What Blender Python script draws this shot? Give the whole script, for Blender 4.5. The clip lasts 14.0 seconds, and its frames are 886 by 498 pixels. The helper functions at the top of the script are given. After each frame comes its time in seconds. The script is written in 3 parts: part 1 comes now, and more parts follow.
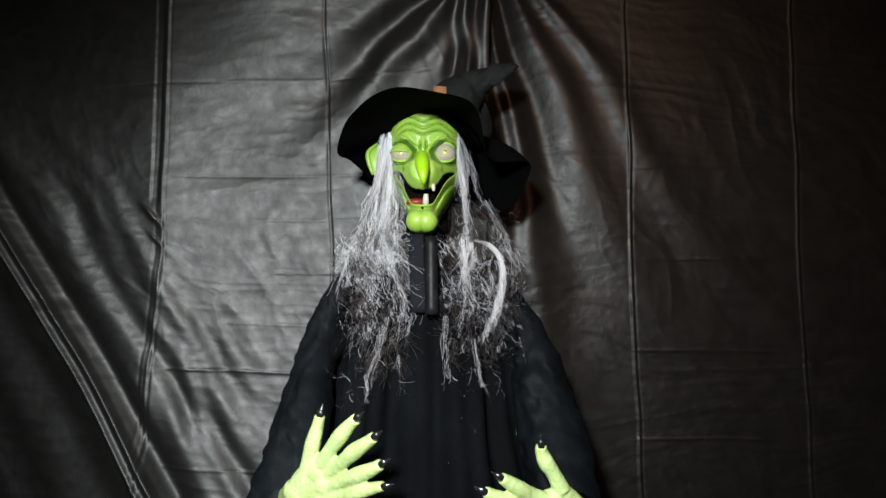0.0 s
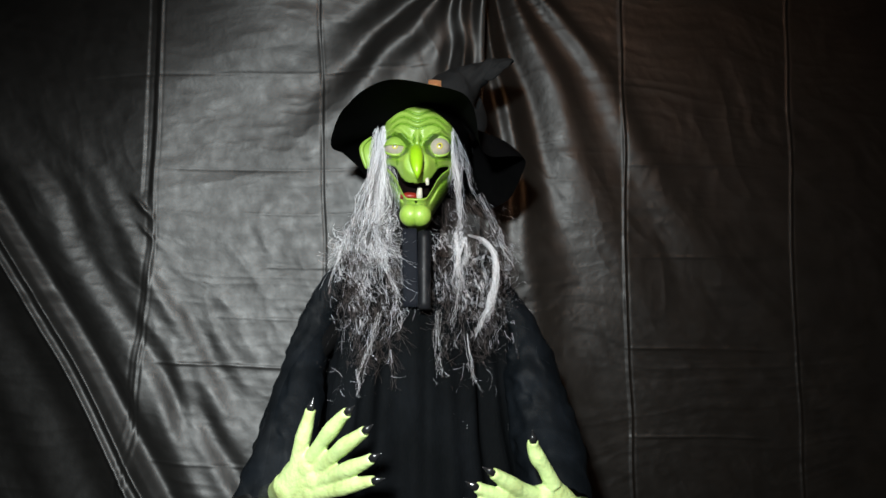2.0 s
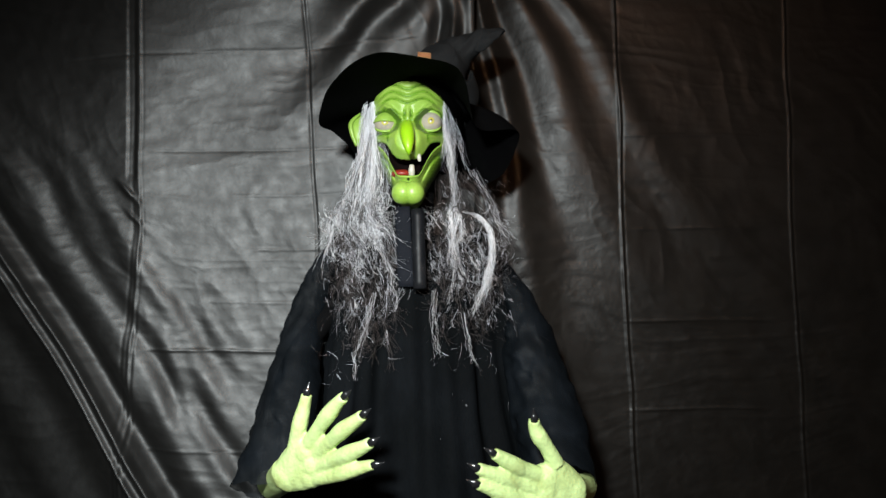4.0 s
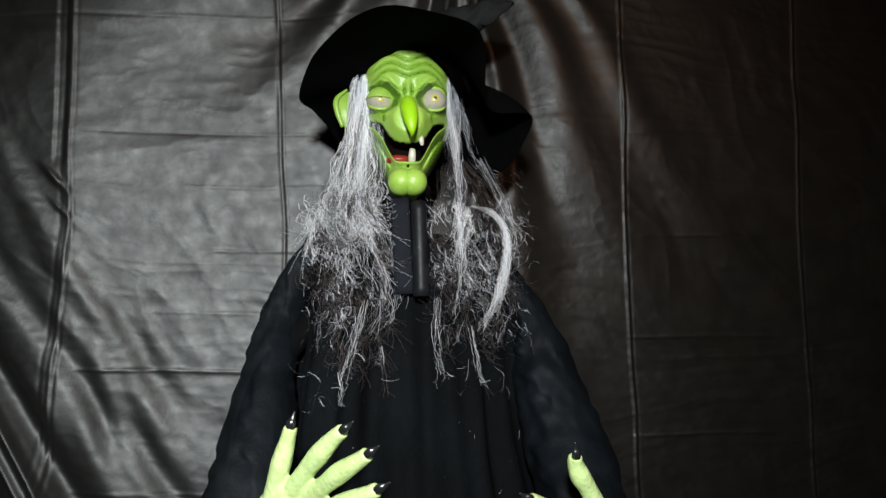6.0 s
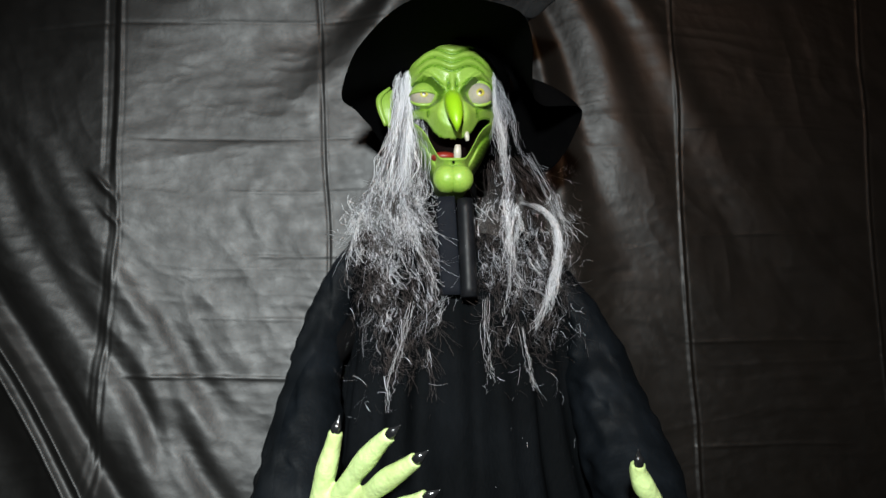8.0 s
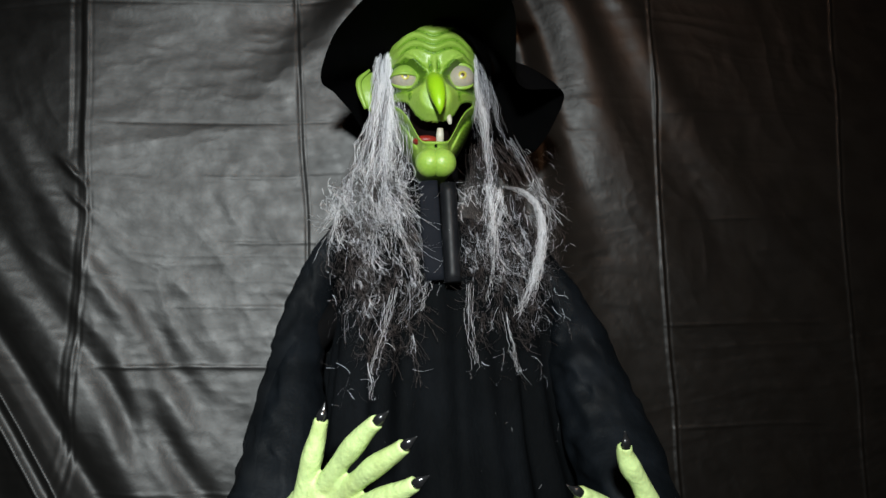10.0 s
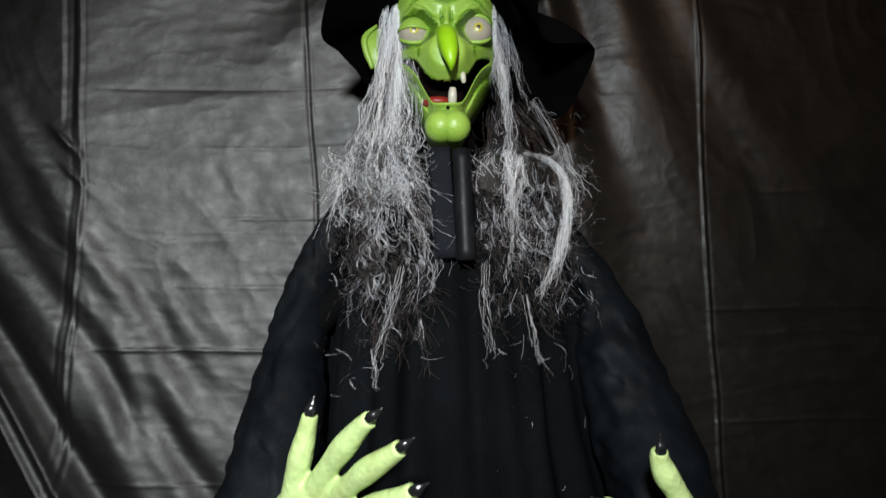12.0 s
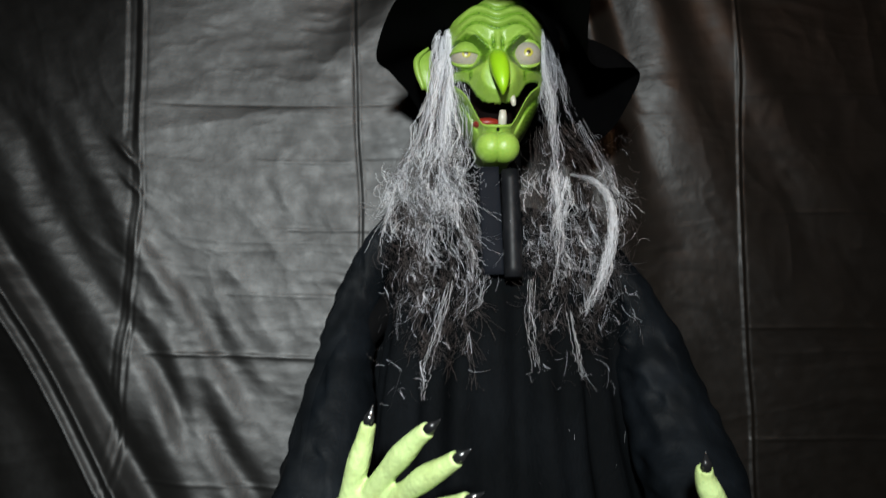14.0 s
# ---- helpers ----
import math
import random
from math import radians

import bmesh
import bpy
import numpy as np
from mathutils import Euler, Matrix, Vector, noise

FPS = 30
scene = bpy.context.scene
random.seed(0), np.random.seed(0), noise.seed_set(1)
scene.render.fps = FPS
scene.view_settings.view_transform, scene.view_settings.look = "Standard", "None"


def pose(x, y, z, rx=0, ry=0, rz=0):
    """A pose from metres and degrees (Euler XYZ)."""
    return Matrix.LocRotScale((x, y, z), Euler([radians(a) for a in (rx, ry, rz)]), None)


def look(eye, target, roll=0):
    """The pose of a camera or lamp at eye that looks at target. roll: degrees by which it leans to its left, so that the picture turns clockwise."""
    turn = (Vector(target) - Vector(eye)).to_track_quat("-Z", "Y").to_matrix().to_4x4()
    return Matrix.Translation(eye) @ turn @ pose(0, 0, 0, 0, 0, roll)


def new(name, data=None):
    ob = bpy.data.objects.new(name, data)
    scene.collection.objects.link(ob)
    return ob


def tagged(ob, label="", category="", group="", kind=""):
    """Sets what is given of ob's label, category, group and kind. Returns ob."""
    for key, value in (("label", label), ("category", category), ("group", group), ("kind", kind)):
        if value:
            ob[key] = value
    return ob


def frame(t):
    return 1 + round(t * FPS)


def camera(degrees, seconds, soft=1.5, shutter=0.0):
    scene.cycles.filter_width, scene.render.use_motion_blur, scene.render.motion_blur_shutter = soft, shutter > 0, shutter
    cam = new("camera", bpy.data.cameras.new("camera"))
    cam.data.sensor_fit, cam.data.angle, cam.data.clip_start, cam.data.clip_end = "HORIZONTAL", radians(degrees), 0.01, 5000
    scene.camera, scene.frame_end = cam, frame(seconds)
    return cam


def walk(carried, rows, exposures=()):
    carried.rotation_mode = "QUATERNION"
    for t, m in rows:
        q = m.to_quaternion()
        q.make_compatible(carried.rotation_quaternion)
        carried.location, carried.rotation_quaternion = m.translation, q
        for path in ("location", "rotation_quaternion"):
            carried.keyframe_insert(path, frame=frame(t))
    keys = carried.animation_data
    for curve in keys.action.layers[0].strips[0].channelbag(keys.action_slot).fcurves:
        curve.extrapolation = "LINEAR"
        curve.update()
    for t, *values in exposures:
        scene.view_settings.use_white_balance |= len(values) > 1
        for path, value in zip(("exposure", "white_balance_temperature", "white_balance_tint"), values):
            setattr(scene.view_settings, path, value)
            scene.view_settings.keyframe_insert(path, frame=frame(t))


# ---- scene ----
# camera and its walk
cam = camera(67.8, 14.0, soft=1.5, shutter=0.5)
PATH = [
    (0, (0.024, 0.06, 1.409), (-0.007, 2.055, 1.552), 0.8),
    (0.5, (0.03, 0.065, 1.403), (0.018, 2.061, 1.523), 0.6),
    (1, (0.032, 0.066, 1.406), (0.011, 2.062, 1.529), 1.7),
    (1.5, (0.031, 0.068, 1.405), (-0.002, 2.063, 1.541), 1.1),
    (2, (0.026, 0.067, 1.401), (0.012, 2.062, 1.542), 1.3),
    (2.5, (0.027, 0.076, 1.407), (0.005, 2.07, 1.561), 0.5),
    (3, (0.032, 0.075, 1.407), (-0.009, 2.071, 1.522), 0.6),
    (3.5, (0.038, 0.073, 1.407), (0.005, 2.072, 1.477), 0.0),
    (6, (-0.08, 0.284, 1.386), (0.123, 2.27, 1.509), 0.3),
    (6.5, (-0.076, 0.286, 1.387), (0.104, 2.27, 1.563), -1.0),
    (7, (-0.085, 0.293, 1.385), (0.021, 2.284, 1.552), -0.7),
    (7.5, (-0.079, 0.311, 1.37), (-0.021, 2.303, 1.539), -0.2),
    (10, (-0.097, 0.333, 1.364), (0.057, 2.324, 1.491), -0.8),
    (10.5, (-0.097, 0.334, 1.366), (0.053, 2.325, 1.488), -0.6),
    (11, (-0.086, 0.342, 1.356), (0.029, 2.337, 1.431), -0.1),
    (11.5, (-0.055, 0.382, 1.36), (-0.038, 2.381, 1.397), -1.1),
    (12, (-0.059, 0.43, 1.361), (-0.017, 2.429, 1.433), -0.6),
    (12.5, (-0.099, 0.491, 1.389), (0.091, 2.475, 1.556), -0.6),
    (13, (-0.11, 0.494, 1.396), (0.021, 2.486, 1.522), -1.2),
    (13.5, (-0.104, 0.45, 1.387), (-0.056, 2.444, 1.535), 0.3),
    (14, (-0.095, 0.398, 1.374), (-0.116, 2.396, 1.462), 0.6),
]
walk(cam, [(t, look(eye, target, roll)) for t, eye, target, roll in PATH],
     [(0.0, 0.0), (3.7, 0.0), (6.0, -0.17), (7.7, -0.17), (10.0, -0.40), (11.0, -0.44), (12.5, -0.46), (13.0, -0.46), (14.0, -0.42)])

# light: a cool white work light close above the first stand, a dim warm lamp further back
world = bpy.data.worlds.new("world")
world.use_nodes = True
world.node_tree.nodes["Background"].inputs[0].default_value = (0.9, 0.95, 1.0, 1)
world.node_tree.nodes["Background"].inputs[1].default_value = 0.0
scene.world = world


def area_lamp(name, eye, target, width, height, watts, colour, spread=math.pi):
    data = bpy.data.lights.new(name, "AREA")
    data.shape, data.size, data.size_y, data.energy, data.color = "RECTANGLE", width, height, watts, colour
    ob = new(name, data)
    data.spread = spread
    ob.matrix_world = look(eye, target)
    return ob


area_lamp("work_light", (-0.15, -0.06, 1.74), (-0.13, 1.4, 1.12), 0.09, 0.09, 13.5, (0.93, 1.0, 1.0), math.radians(106))
area_lamp("room_lamp", (0.55, -0.8, 2.45), (0.24, 1.5, 1.85), 0.30, 0.45, 1.5, (1.0, 0.50, 0.26), math.radians(70))


# ---- materials ----
def material(name, colour, rough=0.5, metal=0.0, spec=0.5, spots=0.0, spot_colour=(0, 0, 0), spot_scale=40, bump=0.0, bump_scale=300, coat=0.0, fine=0.0, stretch=(1, 1, 1), island=False, dark=None):
    """Principled surface with stains at a large scale, grain at a small one and fine relief."""
    m = bpy.data.materials.new(name)
    m.use_nodes = True
    nt = m.node_tree
    b = nt.nodes["Principled BSDF"]
    b.inputs["Roughness"].default_value = rough
    b.inputs["Metallic"].default_value = metal
    b.inputs["Specular IOR Level"].default_value = spec
    b.inputs["Coat Weight"].default_value = coat
    b.inputs["Coat Roughness"].default_value = 0.25
    co = nt.nodes.new("ShaderNodeTexCoord")
    mp = nt.nodes.new("ShaderNodeMapping")
    mp.inputs["Scale"].default_value = stretch
    nt.links.new(co.outputs["Object"], mp.inputs[0])

    def noise_at(scale, detail=4.0):
        n = nt.nodes.new("ShaderNodeTexNoise")
        n.inputs["Scale"].default_value = scale
        n.inputs["Detail"].default_value = detail
        nt.links.new(mp.outputs[0], n.inputs["Vector"])
        return n.outputs["Fac"]

    def mix(fac, a, c):
        x = nt.nodes.new("ShaderNodeMix")
        x.data_type = "RGBA"
        for sock, val in ((x.inputs[0], fac), (x.inputs[6], a), (x.inputs[7], c)):
            if hasattr(val, "default_value"):
                nt.links.new(val, sock)
            else:
                sock.default_value = val
        return x.outputs[2]

    def ramp(fac, lo, hi, top=1.0):
        r = nt.nodes.new("ShaderNodeMapRange")
        r.inputs[1].default_value, r.inputs[2].default_value, r.inputs[4].default_value = lo, hi, top
        nt.links.new(fac, r.inputs[0])
        return r.outputs[0]

    col = (*colour, 1)
    if island:
        g = nt.nodes.new("ShaderNodeNewGeometry")
        col = mix(ramp(g.outputs["Random Per Island"], 0.05, 0.95), (*dark, 1), (*colour, 1))
    if spots:
        col = mix(ramp(noise_at(spot_scale), 0.45, 0.7, spots), col, (*spot_colour, 1))
    if fine:
        col = mix(ramp(noise_at(spot_scale * 9, 6), 0.35, 0.75, fine), col, (*[c * 0.45 for c in colour], 1))
    if hasattr(col, "default_value"):
        nt.links.new(col, b.inputs["Base Color"])
    else:
        b.inputs["Base Color"].default_value = col
    nt.links.new(ramp(noise_at(spot_scale * 2.3), 0.2, 0.8, 1.0), nt.nodes.new("ShaderNodeMath").inputs[0])
    mt = nt.nodes[-1]
    mt.operation = "MULTIPLY_ADD"
    mt.inputs[1].default_value, mt.inputs[2].default_value = 0.14, rough - 0.07
    nt.links.new(mt.outputs[0], b.inputs["Roughness"])
    if bump:
        bp = nt.nodes.new("ShaderNodeBump")
        bp.inputs["Strength"].default_value = 1.0
        bp.inputs["Distance"].default_value = bump
        nt.links.new(noise_at(bump_scale, 5), bp.inputs["Height"])
        nt.links.new(bp.outputs[0], b.inputs["Normal"])
    return m


SHEET = material("black_plastic_sheet", (0.0080, 0.0077, 0.0072), 0.47, spec=0.5, spots=0.5, spot_colour=(0.012, 0.0115, 0.0108), spot_scale=14, bump=0.0004, bump_scale=70)
# brown base colour carries the dim warm lamplight on this side
SHEET_WARM_LIT = material("black_sheet_warm_light_tint", (0.0088, 0.0073, 0.0060), 0.45, spec=0.37, spots=0.5, spot_colour=(0.015, 0.012, 0.0095), spot_scale=12, bump=0.0007, bump_scale=70)
SKIN = material("green_painted_latex", (0.31, 0.49, 0.075), 0.36, spots=0.55, spot_colour=(0.20, 0.37, 0.035), spot_scale=34, bump=0.0006, bump_scale=260, fine=0.25)
SKIN_HAND = material("pale_green_latex", (0.55, 0.70, 0.29), 0.5, spots=0.6, spot_colour=(0.31, 0.35, 0.09), spot_scale=26, bump=0.0022, bump_scale=110, fine=0.25)
SKIN_NOSE = material("yellow_green_latex", (0.30, 0.58, 0.012), 0.36, spots=0.4, spot_colour=(0.22, 0.46, 0.012), spot_scale=60, bump=0.0004, bump_scale=260)
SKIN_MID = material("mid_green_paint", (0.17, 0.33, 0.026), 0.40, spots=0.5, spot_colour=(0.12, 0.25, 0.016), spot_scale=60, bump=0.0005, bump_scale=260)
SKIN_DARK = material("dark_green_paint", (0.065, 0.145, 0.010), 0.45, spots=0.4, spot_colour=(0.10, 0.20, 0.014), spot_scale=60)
MOUTH = material("dark_maroon_mouth", (0.004, 0.0022, 0.002), 0.8, spec=0.05, spots=0.4, spot_colour=(0.010, 0.003, 0.0025), spot_scale=60)
TONGUE = material("red_latex_tongue", (0.26, 0.022, 0.012), 0.4, spots=0.4, spot_colour=(0.2, 0.02, 0.01), spot_scale=80)
EYE_WHITE = material("cloudy_eye_white", (0.36, 0.33, 0.27), 0.3, spots=0.35, spot_colour=(0.5, 0.4, 0.25), spot_scale=120)
IRIS = material("yellow_iris", (0.46, 0.42, 0.06), 0.3, spots=0.4, spot_colour=(0.5, 0.35, 0.02), spot_scale=300)
PUPIL = material("brown_pupil", (0.05, 0.03, 0.01), 0.3)
TOOTH = material("grey_white_tooth", (0.50, 0.48, 0.40), 0.35, spots=0.4, spot_colour=(0.45, 0.4, 0.28), spot_scale=120)
NAIL = material("black_nail", (0.012, 0.012, 0.013), 0.18, spec=0.9, coat=0.6)
FORM = material("black_foam_form", (0.003, 0.003, 0.0033), 0.85, spec=0.05)
FELT = material("black_velour_hat", (0.0018, 0.0018, 0.002), 0.95, spec=0.03, spots=0.4, spot_colour=(0.003, 0.003, 0.003), spot_scale=50, bump=0.0006, bump_scale=500)
CONE = material("charcoal_hat_cloth", (0.013, 0.014, 0.015), 0.8, spec=0.12, spots=0.4, spot_colour=(0.024, 0.025, 0.026), spot_scale=30, bump=0.001, bump_scale=220, fine=0.3)
ORANGE = material("orange_tag", (0.92, 0.46, 0.22), 0.6, spots=0.3, spot_colour=(0.85, 0.36, 0.15), spot_scale=80)
# paler blue-grey spots paint in the dusty sheen of robe and sleeves
CLOTH = material("black_robe_cloth", (0.0026, 0.0032, 0.0038), 0.8, spec=0.05, spots=0.5, spot_colour=(0.0075, 0.0090, 0.0112), spot_scale=11, bump=0.0011, bump_scale=240, fine=0.3, stretch=(1, 1, 0.5))
SLEEVE = material("black_sheer_sleeve_cloth", (0.0034, 0.0048, 0.0064), 0.60, spec=0.11, spots=0.55, spot_colour=(0.0125, 0.0160, 0.0210), spot_scale=13, bump=0.0006, bump_scale=190, fine=0.3)
SLEEVE.node_tree.nodes["Principled BSDF"].inputs["Alpha"].default_value = 0.86
HAIR = material("grey_wig_fibre", (0.92, 0.93, 1.0), 0.3, spec=0.7, island=True, dark=(0.05, 0.047, 0.05))
HAIR_PALE = material("pale_wig_fibre", (0.92, 0.92, 0.95), 0.3, spec=0.6, island=True, dark=(0.55, 0.54, 0.56))
HAIR_DARK = material("dark_wig_fibre", (0.085, 0.070, 0.066), 0.35, spec=0.5, island=True, dark=(0.018, 0.014, 0.013))
PIPE = material("black_plastic_pipe", (0.0055, 0.006, 0.0075), 0.5, spec=0.2, spots=0.4, spot_colour=(0.02, 0.02, 0.022), spot_scale=40)
STRAP = material("slate_fabric_strap", (0.0075, 0.0088, 0.0125), 0.75, spec=0.10, spots=0.4, spot_colour=(0.011, 0.012, 0.016), spot_scale=60, bump=0.0004, bump_scale=600)
PAINT = material("grey_wall_paint", (0.16, 0.15, 0.14), 0.8, spots=0.4, spot_colour=(0.13, 0.12, 0.11), spot_scale=3, bump=0.001, bump_scale=90)
CONCRETE = material("grey_concrete", (0.14, 0.135, 0.13), 0.8, spots=0.5, spot_colour=(0.09, 0.088, 0.085), spot_scale=4, bump=0.002, bump_scale=60)


# ---- mesh helpers ----
def link(name, bm, mats, parent=None, label="", smooth=True):
    me = bpy.data.meshes.new(name)
    bm.to_mesh(me)
    bm.free()
    for m in mats if isinstance(mats, (list, tuple)) else [mats]:
        me.materials.append(m)
    if smooth:
        me.polygons.foreach_set("use_smooth", [True] * len(me.polygons))
    ob = new(name, me)
    if parent:
        ob.parent = parent
    if label:
        tagged(ob, label)
    return ob


def part(name, bm, material_, parent, label="", smooth=True):
    return link(name, bm, material_, parent, label, smooth)


def grid(bm, rows, mat=0, loop=False):
    """Quads between rows of points; loop closes each row."""
    made = [[bm.verts.new(p) for p in row] for row in rows]
    n = len(rows[0])
    for a, b in zip(made, made[1:]):
        for i in range(n if loop else n - 1):
            j = (i + 1) % n
            f = bm.faces.new((a[i], a[j], b[j], b[i]))
            f.material_index = mat
    return made


def box(bm, lo, hi, mat=0):
    got = bmesh.ops.create_cube(bm, size=1)["verts"]
    for v in got:
        v.co = [(a + b) / 2 + c * (b - a) for a, b, c in zip(lo, hi, v.co)]
    for f in {f for v in got for f in v.link_faces}:
        f.material_index = mat


def spline(points, n):
    """Catmull-Rom through the points, n samples."""
    p = [Vector(q) for q in points]
    p = [2 * p[0] - p[1], *p, 2 * p[-1] - p[-2]]
    out = []
    for k in range(n):
        s = k / (n - 1) * (len(p) - 3)
        i = min(int(s), len(p) - 4)
        t = s - i
        a, b, c, d = p[i:i + 4]
        out.append(0.5 * (2 * b + (c - a) * t + (2 * a - 5 * b + 4 * c - d) * t * t + (3 * b - a - 3 * c + d) * t ** 3))
    return out


def tube(bm, points, radii, n=24, sides=12, mat=0, flat=1.0, caps=True):
    """A round tube along a spline, with the radii spread along it; flat squeezes it towards and away from +y."""
    pts = spline(points, n)
    rad = spline([(r, 0, 0) for r in radii], n) if len(radii) > 1 else [Vector((radii[0], 0, 0))] * n
    rings = []
    for k, p in enumerate(pts):
        d = (pts[min(k + 1, n - 1)] - pts[max(k - 1, 0)]).normalized()
        side = d.cross(Vector((0, 1, 0)))
        side = side.normalized() if side.length > 0.05 else Vector((1, 0, 0))
        up = side.cross(d).normalized()
        r = max(rad[k].x, 0.0002)
        rings.append([p + side * (r * math.cos(a)) + up * (r * flat * math.sin(a)) for a in [2 * math.pi * i / sides for i in range(sides)]])
    made = grid(bm, rings, mat, True)
    if caps:
        for ring, flip in ((made[0], False), (made[-1], True)):
            c = bm.verts.new(sum((v.co for v in ring), Vector()) / sides)
            for i in range(sides):
                f = bm.faces.new((ring[i], ring[(i + 1) % sides], c) if flip else (ring[(i + 1) % sides], ring[i], c))
                f.material_index = mat


def ball(bm, centre, radii, mat=0, u=24, v=16):
    got = bmesh.ops.create_uvsphere(bm, u_segments=u, v_segments=v, radius=1)["verts"]
    for w in got:
        w.co = Vector(centre) + Vector([a * b for a, b in zip(w.co, radii)])
    for f in {f for w in got for f in w.link_faces}:
        f.material_index = mat


def blended(bm_in, voxel, rounds):
    """The solid union of overlapping pieces, smoothed."""
    me = bpy.data.meshes.new("blend")
    bm_in.to_mesh(me)
    bm_in.free()
    ob = new("blend", me)
    r = ob.modifiers.new("union", "REMESH")
    r.mode, r.voxel_size = "VOXEL", voxel
    s = ob.modifiers.new("smooth", "SMOOTH")
    s.factor, s.iterations = 0.5, rounds
    out = bmesh.new()
    bpy.context.view_layer.update()
    done = ob.evaluated_get(bpy.context.evaluated_depsgraph_get())
    out.from_mesh(done.to_mesh())
    done.to_mesh_clear()
    bpy.data.objects.remove(ob)
    return out


def add_to(bm, other, mat=0):
    me = bpy.data.meshes.new("piece")
    other.to_mesh(me)
    other.free()
    before = len(bm.faces)
    bm.from_mesh(me)
    bpy.data.meshes.remove(me)
    bm.faces.ensure_lookup_table()
    for f in bm.faces[before:]:
        f.material_index = mat


def bell(x, w):
    return np.exp(-(x / w) ** 2)


# ---- the room ----
def slab(name, lo, hi, mat, label, category):
    bm = bmesh.new()
    box(bm, lo, hi)
    return tagged(link(name, bm, mat, smooth=False), label, category, kind="structure")


slab("floor", (-3.0, -3.0, -0.1), (3.0, 2.5, 0.0), CONCRETE, "plain grey concrete floor of a dark room", "floor")
slab("ceiling", (-3.0, -3.0, 2.7), (3.0, 2.5, 2.8), PAINT, "plain dark ceiling over the room", "ceiling")
slab("wall_north", (-3.0, 2.4, 0.0), (3.0, 2.5, 2.7), PAINT, "plain grey wall behind the plastic sheets", "wall")
slab("wall_south", (-3.0, -3.1, 0.0), (3.0, -3.0, 2.7), PAINT, "plain grey painted wall", "wall")
slab("wall_west", (-3.1, -3.0, 0.0), (-3.0, 2.5, 2.7), PAINT, "plain grey painted wall", "wall")
slab("wall_east", (3.0, -3.0, 0.0), (3.1, 2.5, 2.7), PAINT, "plain grey painted wall", "wall")


# ---- plastic sheets ----
def fbm(x, z, seed, octaves):
    """Smooth value noise summed over octaves, on arrays."""
    rng = np.random.RandomState(seed)
    total = np.zeros_like(x)
    for o in range(octaves):
        table = rng.rand(64, 64)
        a, b = x * 2 ** o, z * 2 ** o
        i, j = np.floor(a).astype(int), np.floor(b).astype(int)
        s, t = a - i, b - j
        s, t = s * s * (3 - 2 * s), t * t * (3 - 2 * t)
        g = lambda p, q: table[p % 64, q % 64]
        total += ((g(i, j) * (1 - s) + g(i + 1, j) * s) * (1 - t) + (g(i, j + 1) * (1 - s) + g(i + 1, j + 1) * s) * t - 0.5) / 2 ** o
    return total


def crease(d, height, width):
    """A sharp ridge along d = 0."""
    return height * np.maximum(0, 1 - np.abs(d) / width) ** 1.5


def sheet(name, x0, x1, columns, folds, levels, sag, seed, extra, mat, label):
    # finer mesh where the sheet is seen
    a, c = max(x0, -1.15), min(x1, 1.25)
    xs = np.unique(np.concatenate([np.linspace(x0, a, 40), np.linspace(a, c, columns), np.linspace(c, x1, 40)]))
    zs = np.concatenate([np.linspace(0.0, 0.84, 60), np.linspace(0.85, 2.15, 500), np.linspace(2.16, 2.62, 40)])
    X, Z = np.meshgrid(xs, zs)
    Y = 1.60 + 0.03 * fbm(X * 1.2, Z * 0.7, seed, 2)
    # crushed plastic: short wrinkles that bend about
    wx = X + 0.10 * fbm(X * 3, Z * 3, seed + 1, 2)
    wz = Z + 0.10 * fbm(X * 3, Z * 3, seed + 2, 2)
    patch = np.clip(0.5 + 1.4 * fbm(X * 4, Z * 4, seed + 4, 2), 0, 1)
    Y += 0.0042 * np.abs(fbm(wx * 4, wz * 13, seed + 3, 3)) * patch
    Y += 0.0034 * np.abs(fbm((wx + 0.7 * wz) * 13, (wz - 0.7 * wx) * 5, seed + 5, 3)) * (1 - patch)
    Y += 0.0011 * np.abs(fbm(wx * 22, wz * 36, seed + 8, 2))
    # faint level pleats left from the way it lay folded
    Y += 0.0024 * np.abs(fbm(wx * 2.2, wz * 34, seed + 9, 2)) * np.clip(0.5 + 2 * fbm(X * 2, Z * 5, seed + 10, 2), 0, 1)
    for at, lean, size in folds:
        d = X - at - lean * (Z - 1.5) - 0.012 * fbm(X * 0 + 3, Z * 4, seed + 6, 2)
        Y -= crease(d, size, 0.0065) - crease(d - 0.006, size * 0.4, 0.005)
    for at, left, right, size in levels:
        d = Z - at - (at - 1.41) * sag * (X + 0.43) - 0.012 * fbm(X * 3, Z * 0, seed + 7, 2)
        Y -= crease(d, size, 0.006) * np.clip((X - left) / 0.05, 0, 1) * np.clip((right - X) / 0.05, 0, 1)
    Y += extra(X, Z)
    rows, cols = X.shape
    i = (np.arange(rows - 1)[:, None] * cols + np.arange(cols - 1)).ravel()
    me = bpy.data.meshes.new(name)
    me.from_pydata(np.stack([X, Y, Z], -1).reshape(-1, 3).tolist(), [], np.stack([i, i + 1, i + cols + 1, i + cols], -1).tolist())
    me.materials.append(mat)
    me.polygons.foreach_set("use_smooth", [True] * len(me.polygons))
    return tagged(new(name, me), label, "plastic sheet", kind="structure")


